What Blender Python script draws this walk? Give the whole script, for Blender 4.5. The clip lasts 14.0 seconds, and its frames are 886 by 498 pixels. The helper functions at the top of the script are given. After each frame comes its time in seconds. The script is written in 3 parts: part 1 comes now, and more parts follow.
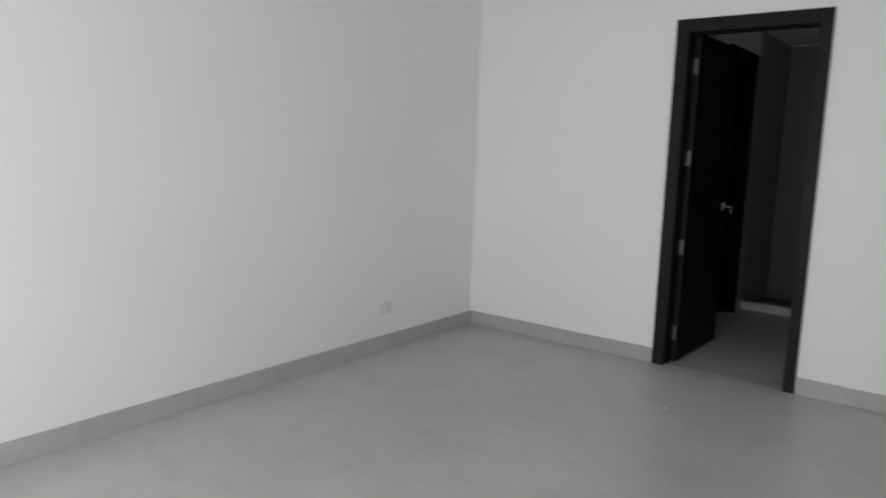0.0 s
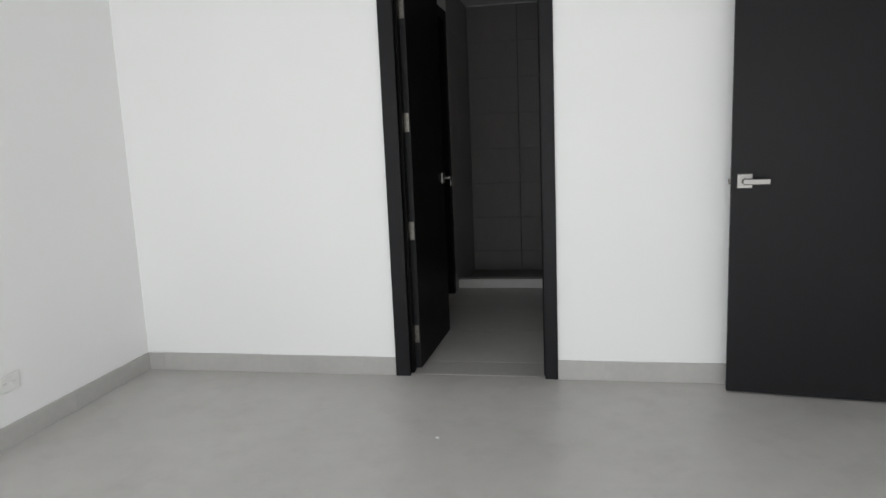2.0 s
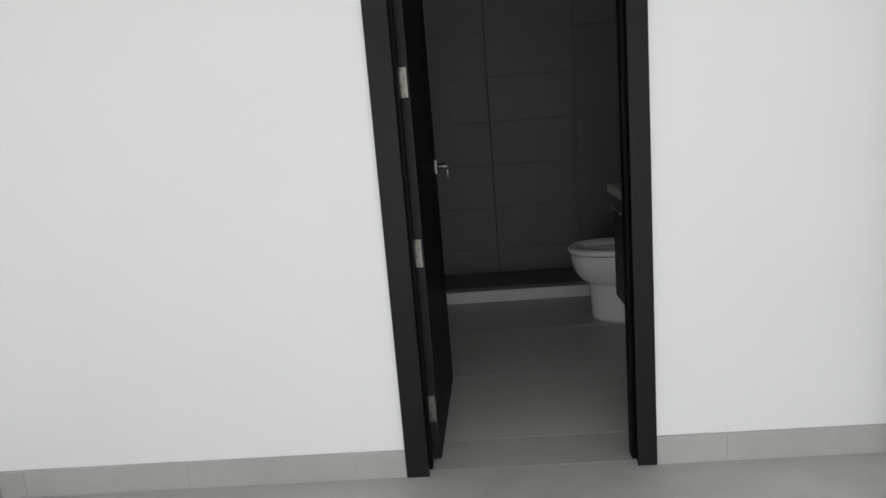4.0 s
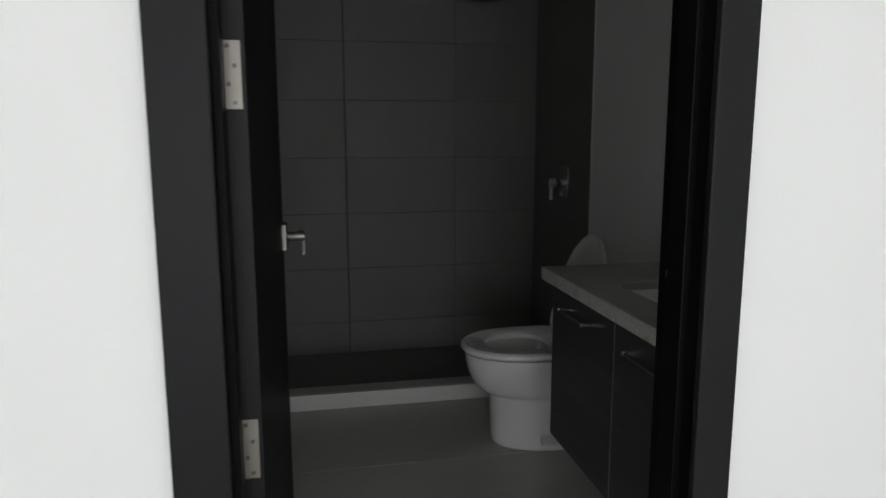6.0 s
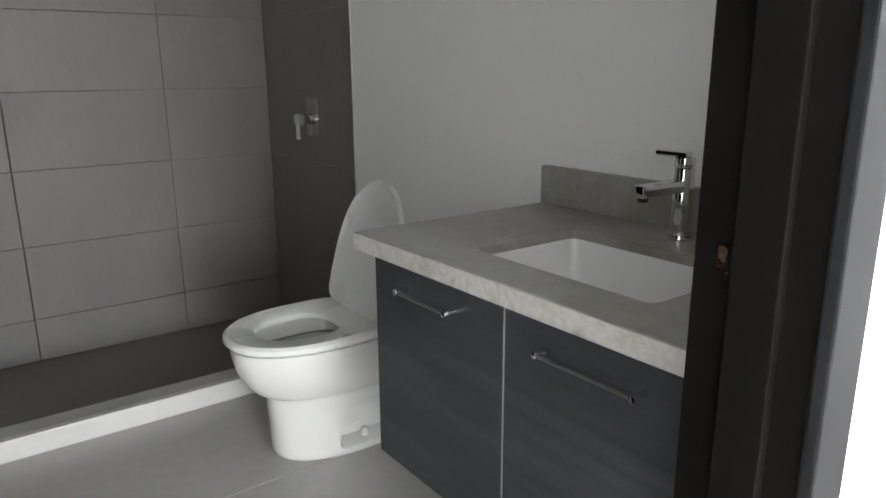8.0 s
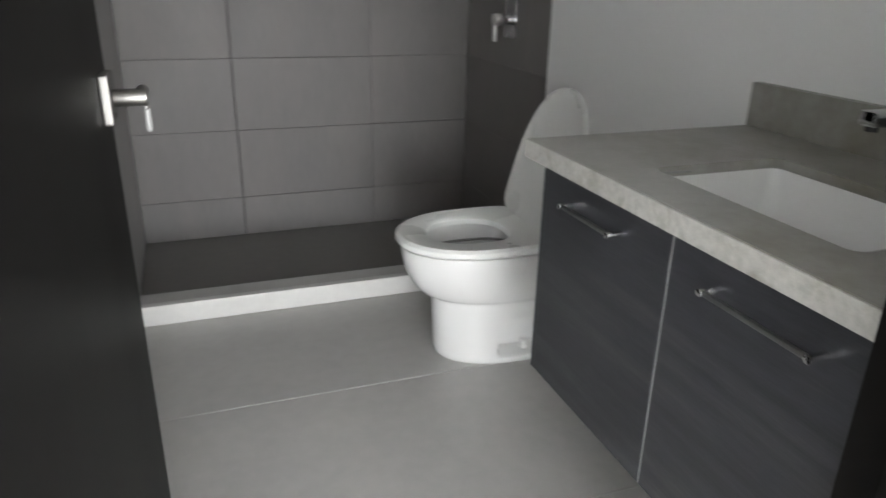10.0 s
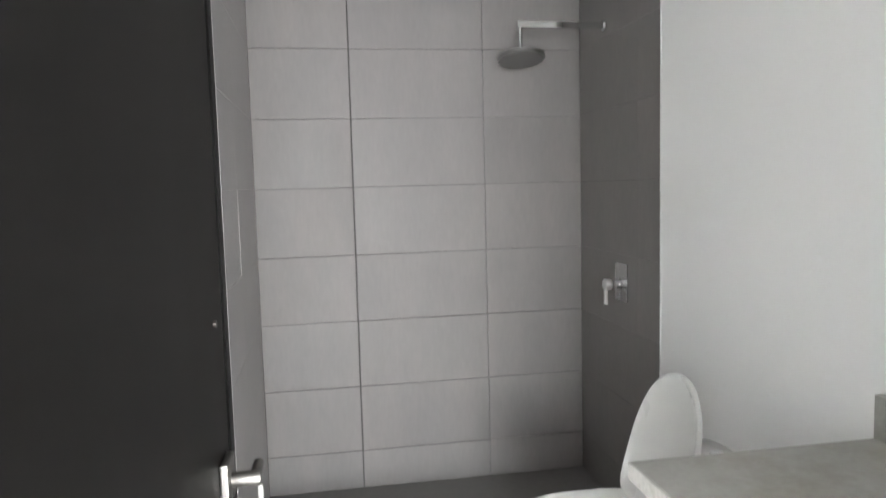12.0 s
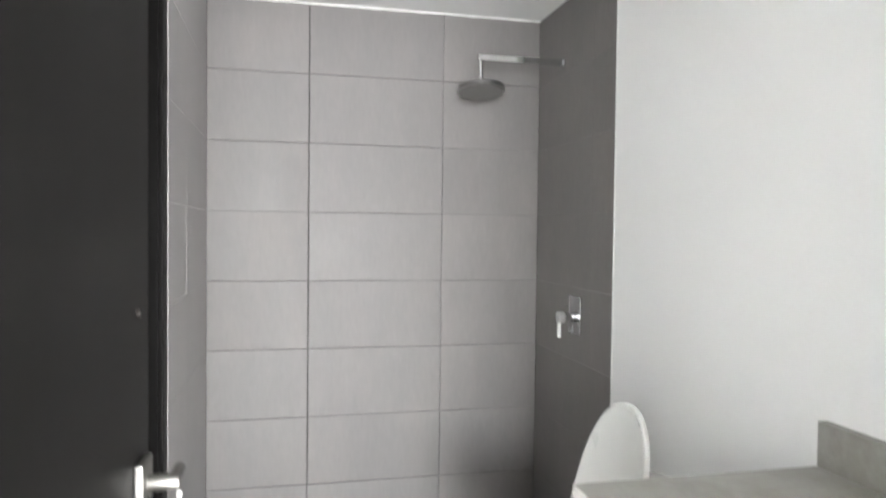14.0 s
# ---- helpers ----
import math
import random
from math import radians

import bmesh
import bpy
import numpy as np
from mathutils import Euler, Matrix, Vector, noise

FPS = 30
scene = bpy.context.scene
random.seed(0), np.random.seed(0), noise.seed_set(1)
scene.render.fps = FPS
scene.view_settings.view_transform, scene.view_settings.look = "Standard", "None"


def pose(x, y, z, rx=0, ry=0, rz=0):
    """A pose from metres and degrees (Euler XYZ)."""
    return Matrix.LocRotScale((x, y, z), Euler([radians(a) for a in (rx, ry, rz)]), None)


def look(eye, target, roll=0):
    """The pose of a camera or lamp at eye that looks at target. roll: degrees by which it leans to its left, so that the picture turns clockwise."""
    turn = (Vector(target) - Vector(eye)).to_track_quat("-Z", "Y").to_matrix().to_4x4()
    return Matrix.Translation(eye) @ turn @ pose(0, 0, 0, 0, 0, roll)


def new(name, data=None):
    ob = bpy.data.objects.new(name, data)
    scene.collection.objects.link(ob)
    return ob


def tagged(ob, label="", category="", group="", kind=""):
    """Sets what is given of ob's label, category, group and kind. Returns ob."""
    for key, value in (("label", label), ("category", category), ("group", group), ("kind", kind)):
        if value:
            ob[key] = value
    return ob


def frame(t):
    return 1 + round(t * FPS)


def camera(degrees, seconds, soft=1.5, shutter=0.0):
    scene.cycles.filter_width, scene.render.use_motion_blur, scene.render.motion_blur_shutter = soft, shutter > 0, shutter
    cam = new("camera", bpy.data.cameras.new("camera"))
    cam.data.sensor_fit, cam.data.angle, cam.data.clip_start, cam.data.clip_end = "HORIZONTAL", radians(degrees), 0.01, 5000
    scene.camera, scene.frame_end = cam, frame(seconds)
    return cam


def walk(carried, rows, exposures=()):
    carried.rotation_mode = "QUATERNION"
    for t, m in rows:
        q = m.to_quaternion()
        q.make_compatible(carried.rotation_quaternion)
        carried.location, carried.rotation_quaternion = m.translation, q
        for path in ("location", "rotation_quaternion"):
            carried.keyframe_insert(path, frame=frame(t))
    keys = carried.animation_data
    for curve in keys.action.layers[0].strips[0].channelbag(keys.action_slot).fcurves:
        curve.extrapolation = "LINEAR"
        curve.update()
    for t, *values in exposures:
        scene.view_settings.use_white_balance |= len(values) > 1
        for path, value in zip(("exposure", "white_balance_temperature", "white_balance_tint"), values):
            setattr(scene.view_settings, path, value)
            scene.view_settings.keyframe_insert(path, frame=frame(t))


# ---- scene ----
cam = camera(64.9, 14.0, soft=1.5, shutter=0.3)
PATH = [
    (0, (1.556, -4.241, 1.326), (0.348, -2.675, 1.034), 1.8),
    (0.5, (1.412, -4.204, 1.244), (0.55, -2.426, 0.937), -1.2),
    (1, (1.319, -3.902, 1.23), (0.537, -2.077, 0.989), -0.1),
    (1.5, (1.094, -3.642, 1.211), (0.576, -1.728, 0.957), -0.4),
    (2, (0.937, -3.378, 1.226), (0.556, -1.441, 0.904), -2.4),
    (2.5, (0.78, -3.048, 1.216), (0.471, -1.1, 0.881), -1.2),
    (3, (0.648, -2.774, 1.197), (0.309, -0.848, 0.778), -1.6),
    (3.2, (0.556, -2.647, 1.211), (0.264, -0.712, 0.799), -2.3),
    (5.3, (0.22, -1.356, 1.195), (0.306, 0.62, 0.901), -1.4),
    (5.5, (0.218, -1.224, 1.218), (0.339, 0.755, 0.951), 0.3),
    (6, (0.184, -0.936, 1.216), (0.574, 0.998, 0.89), -0.1),
    (6.5, (0.143, -0.674, 1.24), (0.744, 1.205, 0.912), -1.9),
    (7, (0.175, -0.444, 1.236), (0.917, 1.386, 0.915), -1.4),
    (7.5, (0.122, -0.295, 1.222), (1.181, 1.343, 0.783), -1.8),
    (7.7, (0.143, -0.276, 1.174), (1.296, 1.294, 0.717), -0.7),
    (9.8, (0.191, -0.251, 1.135), (1.007, 1.415, 0.388), -0.2),
    (10, (0.238, -0.242, 1.132), (0.878, 1.505, 0.398), 1.2),
    (10.5, (0.314, -0.246, 1.128), (0.581, 1.573, 0.342), -1.0),
    (11, (0.321, -0.227, 1.194), (0.602, 1.641, 0.537), -2.8),
    (11.5, (0.315, -0.242, 1.311), (0.586, 1.698, 0.91), -3.0),
    (12, (0.296, -0.26, 1.396), (0.624, 1.705, 1.215), -1.5),
    (12.5, (0.273, -0.301, 1.483), (0.590, 1.674, 1.474), -0.75),
    (13, (0.281, -0.345, 1.467), (0.562, 1.632, 1.584), 0.0),
    (13.5, (0.281, -0.298, 1.489), (0.597, 1.674, 1.587), 0.1),
    (14, (0.328, -0.242, 1.325), (0.767, 1.709, 1.270), 0.65),
]
walk(cam, [(t, look(eye, target, roll)) for t, eye, target, roll in PATH],
     exposures=((0, -1.1), (0.5, -0.65), (1.5, -0.5), (3, -0.45), (5.5, -0.55), (6.0, -0.35), (6.5, 0.0), (7.0, 1.4), (7.5, 2.35), (9.8, 2.36), (10.5, 2.66), (11, 2.76), (11.5, 3.05), (12, 3.48), (12.5, 3.6), (13, 3.87), (14, 3.9)))

# ---- world, daylight and exposure ----
world = bpy.data.worlds.new("daylight")
scene.world = world
world.use_nodes = True
wn = world.node_tree.nodes
sky = wn.new("ShaderNodeTexSky")
sky.sky_type = 'NISHITA'
sky.sun_disc = False
sky.sun_elevation, sky.sun_rotation = radians(48), radians(20)
wn["Background"].inputs["Strength"].default_value = 0.10
world.node_tree.links.new(sky.outputs["Color"], wn["Background"].inputs["Color"])

sun = new("sun", bpy.data.lights.new("sun", 'SUN'))
sun.data.energy, sun.data.angle, sun.data.color = 1.0, radians(12), (1.0, 0.97, 0.92)
sun.matrix_world = look((0, 0, 10), (-3, -8.5, 0))

# daylight of the large bedroom window behind the walker
day = bpy.data.lights.new("window_daylight", 'AREA')
day.shape, day.size, day.size_y = 'RECTANGLE', 3.4, 1.70
day.energy, day.color = 105.0, (0.963, 0.979, 0.990)
scene.cycles.diffuse_bounces, scene.cycles.max_bounces = 8, 12
lamp = new("window_daylight", day)
lamp.matrix_world = look((0.45, -4.74, 0.96), (0.45, 0, 0.96))


# ---- materials ----
def surface(name, color, rough=0.5, metallic=0.0, spread=0.06, scale=3.0, grain=60.0, bump=0.05, bump_size=0.002,
            stretch=(1, 1, 1), piece=0.0, coat=0.0, rough_spread=0.08, spec=0.5,
            tint=None, tint_scale=5.0, tint_from=0.5, tint_to=0.7, tint_detail=6):
    """A procedural surface: broad clouding, fine grain, a little relief, for pieces a shade of their own, and blotches of a second tone."""
    m = bpy.data.materials.new(name)
    m.use_nodes = True
    n, l = m.node_tree.nodes, m.node_tree.links
    bs = n["Principled BSDF"]
    tc = n.new("ShaderNodeTexCoord")
    mp = n.new("ShaderNodeMapping")
    mp.inputs["Scale"].default_value = stretch
    l.new(tc.outputs["Object"], mp.inputs["Vector"])
    info = n.new("ShaderNodeObjectInfo")
    if piece:
        away = n.new("ShaderNodeVectorMath")
        away.operation = 'SCALE'
        away.inputs[0].default_value = (37.0, 23.0, 11.0)
        l.new(info.outputs["Random"], away.inputs["Scale"])
        l.new(away.outputs["Vector"], mp.inputs["Location"])
    big, fine = n.new("ShaderNodeTexNoise"), n.new("ShaderNodeTexNoise")
    big.inputs["Scale"].default_value, big.inputs["Detail"].default_value = scale, 5
    fine.inputs["Scale"].default_value, fine.inputs["Detail"].default_value = grain, 4
    for t in (big, fine):
        l.new(mp.outputs["Vector"], t.inputs["Vector"])
    mix = n.new("ShaderNodeMath")
    mix.operation = 'MULTIPLY_ADD'
    l.new(fine.outputs["Fac"], mix.inputs[0])
    mix.inputs[1].default_value = 0.45
    l.new(big.outputs["Fac"], mix.inputs[2])
    ramp = n.new("ShaderNodeMapRange")
    ramp.inputs["From Min"].default_value, ramp.inputs["From Max"].default_value = 0.42, 1.03
    ramp.inputs["To Min"].default_value, ramp.inputs["To Max"].default_value = 1 - spread, 1 + spread
    ramp.clamp = False
    l.new(mix.outputs[0], ramp.inputs["Value"])
    shade = ramp.outputs["Result"]
    if piece:
        own = n.new("ShaderNodeMapRange")
        own.inputs["To Min"].default_value, own.inputs["To Max"].default_value = 1 - piece, 1 + piece
        l.new(info.outputs["Random"], own.inputs["Value"])
        both = n.new("ShaderNodeMath")
        both.operation = 'MULTIPLY'
        l.new(shade, both.inputs[0])
        l.new(own.outputs["Result"], both.inputs[1])
        shade = both.outputs[0]
    col = n.new("ShaderNodeVectorMath")
    col.operation = 'SCALE'
    col.inputs[0].default_value = color
    l.new(shade, col.inputs["Scale"])
    if tint:
        blot, span, tone = n.new("ShaderNodeTexNoise"), n.new("ShaderNodeMapRange"), n.new("ShaderNodeMix")
        blot.inputs["Scale"].default_value, blot.inputs["Detail"].default_value = tint_scale, tint_detail
        blot.inputs["Roughness"].default_value = 0.62
        l.new(mp.outputs["Vector"], blot.inputs["Vector"])
        span.inputs["From Min"].default_value, span.inputs["From Max"].default_value = tint_from, tint_to
        l.new(blot.outputs["Fac"], span.inputs["Value"])
        tone.data_type = 'RGBA'
        tone.inputs["A"].default_value, tone.inputs["B"].default_value = (*color, 1), (*tint, 1)
        l.new(span.outputs["Result"], tone.inputs["Factor"])
        l.new(tone.outputs["Result"], col.inputs[0])
    l.new(col.outputs["Vector"], bs.inputs["Base Color"])
    rr = n.new("ShaderNodeMapRange")
    rr.inputs["From Min"].default_value, rr.inputs["From Max"].default_value = 0.3, 0.7
    rr.inputs["To Min"].default_value, rr.inputs["To Max"].default_value = max(rough - rough_spread, 0.02), min(rough + rough_spread, 1)
    l.new(big.outputs["Fac"], rr.inputs["Value"])
    l.new(rr.outputs["Result"], bs.inputs["Roughness"])
    bs.inputs["Metallic"].default_value = metallic
    bs.inputs["Specular IOR Level"].default_value = spec
    bs.inputs["Coat Weight"].default_value = coat
    bs.inputs["Coat Roughness"].default_value = 0.12
    if bump:
        b = n.new("ShaderNodeBump")
        b.inputs["Strength"].default_value, b.inputs["Distance"].default_value = bump, bump_size
        l.new(mix.outputs[0], b.inputs["Height"])
        l.new(b.outputs["Normal"], bs.inputs["Normal"])
    return m


PAINT = surface("white_wall_paint", (0.84, 0.84, 0.833), 0.62, spread=0.022, scale=1.1, grain=140, bump=0.035, bump_size=0.001)
CEIL = surface("ceiling_paint", (0.85, 0.85, 0.84), 0.7, spread=0.02, scale=1.3, grain=120, bump=0.08, bump_size=0.001)
FLOOR = surface("grey_porcelain_floor", (0.462, 0.449, 0.434), 0.38, spread=0.11, scale=1.15, grain=7, bump=0.0, rough_spread=0.06,
                tint=(0.395, 0.383, 0.370), tint_scale=4.5, tint_from=0.5, tint_to=0.78)
FLOORTILE = surface("grey_floor_tile", (0.445, 0.435, 0.42), 0.40, spread=0.12, scale=2.2, grain=25, bump=0.04, piece=0.03)
SKIRT = surface("grey_skirting_tile", (0.43, 0.42, 0.405), 0.42, spread=0.10, scale=3, grain=30, bump=0.04, piece=0.03)
# one dark wood twice: shaded copy for leaf and reveals, lit copy facing the window
SHADEWOOD = surface("shaded_dark_wood", (0.0056, 0.0050, 0.0047), 0.44, spec=0.066, spread=0.10, scale=1.4, grain=120, bump=0.04, bump_size=0.0005, stretch=(1, 1, 0.12), rough_spread=0.04)
LITWOOD = surface("lit_dark_wood", (0.0140, 0.0139, 0.0150), 0.45, spec=0.13, spread=0.12, scale=1.6, grain=120, bump=0.04, bump_size=0.0005, stretch=(1, 1, 0.15), rough_spread=0.04)
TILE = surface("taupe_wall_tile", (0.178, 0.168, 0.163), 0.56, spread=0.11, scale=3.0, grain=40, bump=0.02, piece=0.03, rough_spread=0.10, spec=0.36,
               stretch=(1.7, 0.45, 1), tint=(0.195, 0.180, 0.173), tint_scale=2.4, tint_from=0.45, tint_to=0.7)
# lighter copies of tile and grout: the west shower wall's sheen put into colour
LITTILE = surface("lit_taupe_wall_tile", (0.30, 0.288, 0.285), 0.45, spread=0.09, scale=2.5, grain=40, bump=0.02, piece=0.03, rough_spread=0.06)
LITGROUT = surface("lit_grout", (0.29, 0.28, 0.276), 0.9, spread=0.10, scale=6, grain=90, bump=0.1)
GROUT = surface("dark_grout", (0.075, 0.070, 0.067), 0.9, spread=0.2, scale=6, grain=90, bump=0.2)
PANTILE = surface("shower_floor_tile", (0.15, 0.142, 0.137), 0.35, spread=0.15, scale=3, grain=30, bump=0.05)
CURB = surface("pale_stone_edge", (0.56, 0.55, 0.53), 0.35, spread=0.08, scale=5, grain=50, bump=0.05)
PORCELAIN = surface("white_glazed_porcelain", (0.75, 0.745, 0.735), 0.09, spread=0.012, scale=2, grain=20, bump=0.0, coat=0.4, rough_spread=0.03)
PLASTIC = surface("white_plastic", (0.76, 0.76, 0.74), 0.28, spread=0.015, scale=3, grain=60, bump=0.0, rough_spread=0.05)
CHROME = surface("chrome", (0.80, 0.80, 0.81), 0.08, 1.0, spread=0.03, scale=8, grain=60, bump=0.0, rough_spread=0.04)
SATIN = surface("satin_nickel", (0.215, 0.207, 0.196), 0.40, 1.0, spread=0.05, scale=8, grain=80, bump=0.03, rough_spread=0.06)
BARMETAL = surface("dark_nickel", (0.30, 0.295, 0.29), 0.34, 1.0, spread=0.06, scale=9, grain=80, bump=0.0)
MIXPLATE = surface("dull_chrome_plate", (0.42, 0.42, 0.42), 0.22, 1.0, spread=0.05, scale=8, grain=60, bump=0.0)
SOFTCHROME = surface("brushed_chrome", (0.85, 0.85, 0.85), 0.34, 1.0, spread=0.03, scale=8, grain=60, bump=0.0)
BRASS = surface("brass_strike", (0.62, 0.36, 0.20), 0.28, 1.0, spread=0.08, scale=20, grain=90, bump=0.02)
LAMINATE = surface("charcoal_wood_laminate", (0.036, 0.0365, 0.042), 0.40, spread=0.42, scale=3.0, grain=26, bump=0.10, bump_size=0.001,
                   stretch=(8, 1.0, 14), rough_spread=0.06, tint=(0.055, 0.055, 0.060), tint_scale=1.3, tint_from=0.48, tint_to=0.68)
CARCASS = surface("dark_cabinet_board", (0.03, 0.03, 0.033), 0.5, spread=0.2, scale=5, grain=50)
EDGEBAND = surface("pale_edge_band", (0.30, 0.30, 0.305), 0.45, spread=0.10, scale=8, grain=60)
GRANITE = surface("grey_speckled_granite", (0.315, 0.309, 0.288), 0.30, spread=0.09, scale=60, grain=300, bump=0.0, rough_spread=0.01,
                  tint=(0.225, 0.212, 0.175), tint_scale=5.5, tint_from=0.42, tint_to=0.70, tint_detail=4)
# lighter copy of the granite: window light caught by the front edge, as colour
GRANITE_LIT = surface("lit_granite_edge", (0.47, 0.462, 0.435), 0.5, spread=0.20, scale=75, grain=420, bump=0.06, rough_spread=0.06,
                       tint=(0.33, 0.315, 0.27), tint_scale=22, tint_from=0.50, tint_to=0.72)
DARK = surface("dark_recess", (0.02, 0.02, 0.02), 0.7, spread=0.1, scale=6, grain=60)
NOZZLE = surface("grey_rubber", (0.15, 0.143, 0.138), 0.6, spread=0.1, scale=20, grain=90)
FLOORJOINT = surface("pale_floor_grout", (0.60, 0.59, 0.57), 0.8, spread=0.08, scale=6, grain=90, bump=0.1)
HINGE = surface("warm_satin_nickel", (0.20, 0.187, 0.166), 0.45, 1.0, spread=0.06, scale=9, grain=80, bump=0.02)
TAG = surface("pale_tag_plastic", (0.27, 0.265, 0.26), 0.5, spread=0.05, scale=20, grain=90, bump=0.0)
SCREW = surface("screw_steel", (0.09, 0.08, 0.075), 0.35, 1.0, spread=0.1, scale=30, grain=90)


# ---- mesh tools ----
def add_box(bm, x0, y0, z0, x1, y1, z1, bevel=0.0, seg=2):
    m = Matrix.Translation(((x0 + x1) / 2, (y0 + y1) / 2, (z0 + z1) / 2)) @ Matrix.Diagonal((x1 - x0, y1 - y0, z1 - z0, 1))
    made = bmesh.ops.create_cube(bm, size=1, matrix=m)["verts"]
    if bevel:
        edges = list({e for v in made for e in v.link_edges})
        bmesh.ops.bevel(bm, geom=edges, offset=bevel, segments=seg, profile=0.6, affect='EDGES')
    return bm


def box(x0, y0, z0, x1, y1, z1, bevel=0.0, seg=2):
    return add_box(bmesh.new(), x0, y0, z0, x1, y1, z1, bevel, seg)


def add_rod(bm, a, b, r0, r1=None, sides=24, bevel=0.0):
    a, b = Vector(a), Vector(b)
    d = b - a
    m = Matrix.Translation((a + b) / 2) @ d.to_track_quat('Z', 'Y').to_matrix().to_4x4()
    made = bmesh.ops.create_cone(bm, cap_ends=True, segments=sides, radius1=r0, radius2=r0 if r1 is None else r1,
                                 depth=d.length, matrix=m)["verts"]
    if bevel:
        rims = [e for e in {e for v in made for e in v.link_edges} if any(len(f.verts) > 4 for f in e.link_faces)]
        bmesh.ops.bevel(bm, geom=rims, offset=bevel, segments=2, profile=0.6, affect='EDGES')
    return bm


def rod(a, b, r0, r1=None, sides=24, bevel=0.0):
    return add_rod(bmesh.new(), a, b, r0, r1, sides, bevel)


def add_loft(bm, rings, cap_first=True, cap_last=True):
    rows = [[bm.verts.new(p) for p in ring] for ring in rings]
    for a, b in zip(rows, rows[1:]):
        for i in range(len(a)):
            j = (i + 1) % len(a)
            bm.faces.new((a[i], a[j], b[j], b[i]))
    if cap_first:
        bm.faces.new(list(reversed(rows[0])))
    if cap_last:
        bm.faces.new(rows[-1])
    return bm


def finish(bm, smooth):
    bmesh.ops.recalc_face_normals(bm, faces=bm.faces)
    for f in bm.faces:
        f.smooth = smooth
    if smooth:
        for e in bm.edges:
            if len(e.link_faces) == 2 and e.calc_face_angle(0) > radians(40):
                e.smooth = False


def mesh_of(name, bm, material, smooth=False):
    finish(bm, smooth)
    me = bpy.data.meshes.new(name)
    bm.to_mesh(me)
    bm.free()
    me.materials.append(material)
    return me


def part(name, bm, material, parent, label="", smooth=False):
    ob = new(name, mesh_of(name, bm, material, smooth))
    ob.parent = parent
    if label:
        ob["label"] = label
    return ob


def thing(name, m, label, category, group="", kind=""):
    ob = new(name)
    ob.empty_display_size = 0.1
    ob.matrix_world = m
    return tagged(ob, label, category, group, kind)


def setting(name, bm, material, label="", category=""):
    return tagged(new(name, mesh_of(name, bm, material)), label, category, kind="structure")


# ---- the plan, in metres ----
WX0, WX1 = -1.432, 2.42          # bedroom side walls
WY0 = -4.78                      # bedroom window wall
BH = 2.55                        # bedroom height
T = 0.125                        # thickness of the wall with the bathroom door
FX0, FX1, FZ = 0.0, 0.833, 2.11  # outer edges of the bathroom door's frame
BX0, BX1 = -0.016, 1.495          # bathroom side walls
SX1 = 1.525                      # tiled face of the shower's side wall
SY1 = 2.983                      # tiled face of the shower's end wall
BZ = 2.34                        # bathroom height
CY0, CY1, CZ = 2.064, 2.179, 0.072   # shower curb
SZ = -0.035                      # shower floor

# floors
setting("floor_bedroom", box(WX0 - 0.15, WY0 - 0.15, -0.12, WX1 + 0.15, 0.02, 0.0), FLOOR, "smooth cloudy grey porcelain floor", "floor")
bath_floor = setting("floor_bathroom", box(-0.166, 0.022, -0.12, 1.65, CY0 + 0.05, -0.0026), FLOORJOINT, "grey tiled bathroom floor with thin joints", "floor")
setting("floor_shower", box(-0.166, CY0 + 0.05, -0.12, 1.65, 3.1, SZ), PANTILE, "dark tiled shower floor below the curb", "floor")

# bedroom walls and ceiling
bm = box(WX0 - 0.15, 0, 0, FX0 + 0.03, T, BH)
add_box(bm, FX1 - 0.03, 0, 0, WX1 + 0.15, T, BH)
add_box(bm, FX0 + 0.03, 0, FZ - 0.03, FX1 - 0.03, T, BH)
setting("wall_north", bm, PAINT, "white painted wall with a doorway", "wall")
setting("wall_west", box(WX0 - 0.15, WY0, 0, WX0, 0, BH), PAINT, "plain white painted wall", "wall")
setting("wall_east", box(WX1, WY0, 0, WX1 + 0.15, 0, BH), PAINT, "plain white painted wall", "wall")
bm = box(WX0 - 0.15, WY0 - 0.15, 0, -1.27, WY0, BH)
add_box(bm, 2.17, WY0 - 0.15, 0, WX1 + 0.15, WY0, BH)
add_box(bm, -1.27, WY0 - 0.15, 0, 2.17, WY0, 0.10)
add_box(bm, -1.27, WY0 - 0.15, 1.82, 2.17, WY0, BH)
setting("wall_south", bm, PAINT, "white painted wall with a window opening", "wall")
setting("ceiling_bedroom", box(WX0 - 0.15, WY0 - 0.15, BH, WX1 + 0.15, T, BH + 0.12), CEIL, "plain white bedroom ceiling", "ceiling")
setting("ground", box(-60, -70, -0.6, 60, 60, -0.4), FLOOR, "plain ground outside", "ground")

# bathroom walls and ceiling
LD0, LD1 = 1.115, 1.932          # closed door in the bathroom's side wall
bm = box(BX0 - 0.15, T, 0, BX0, LD0 + 0.03, BZ)
add_box(bm, BX0 - 0.15, LD1 - 0.03, 0, BX0, 1.957, BZ)
add_box(bm, BX0 - 0.15, LD0 + 0.03, 2.09, BX0, LD1 - 0.03, BZ)
setting("wall_bathroom_west", bm, PAINT, "white painted bathroom wall", "wall")
shower_w = setting("wall_shower_west", box(-0.166, 1.957, SZ, BX0 - 0.010, 3.1, BZ), LITGROUT, "taupe tiled shower side wall, coloured paler for its brighter light", "wall")
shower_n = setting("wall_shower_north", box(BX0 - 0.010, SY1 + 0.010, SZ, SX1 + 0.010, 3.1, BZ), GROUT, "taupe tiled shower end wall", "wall")
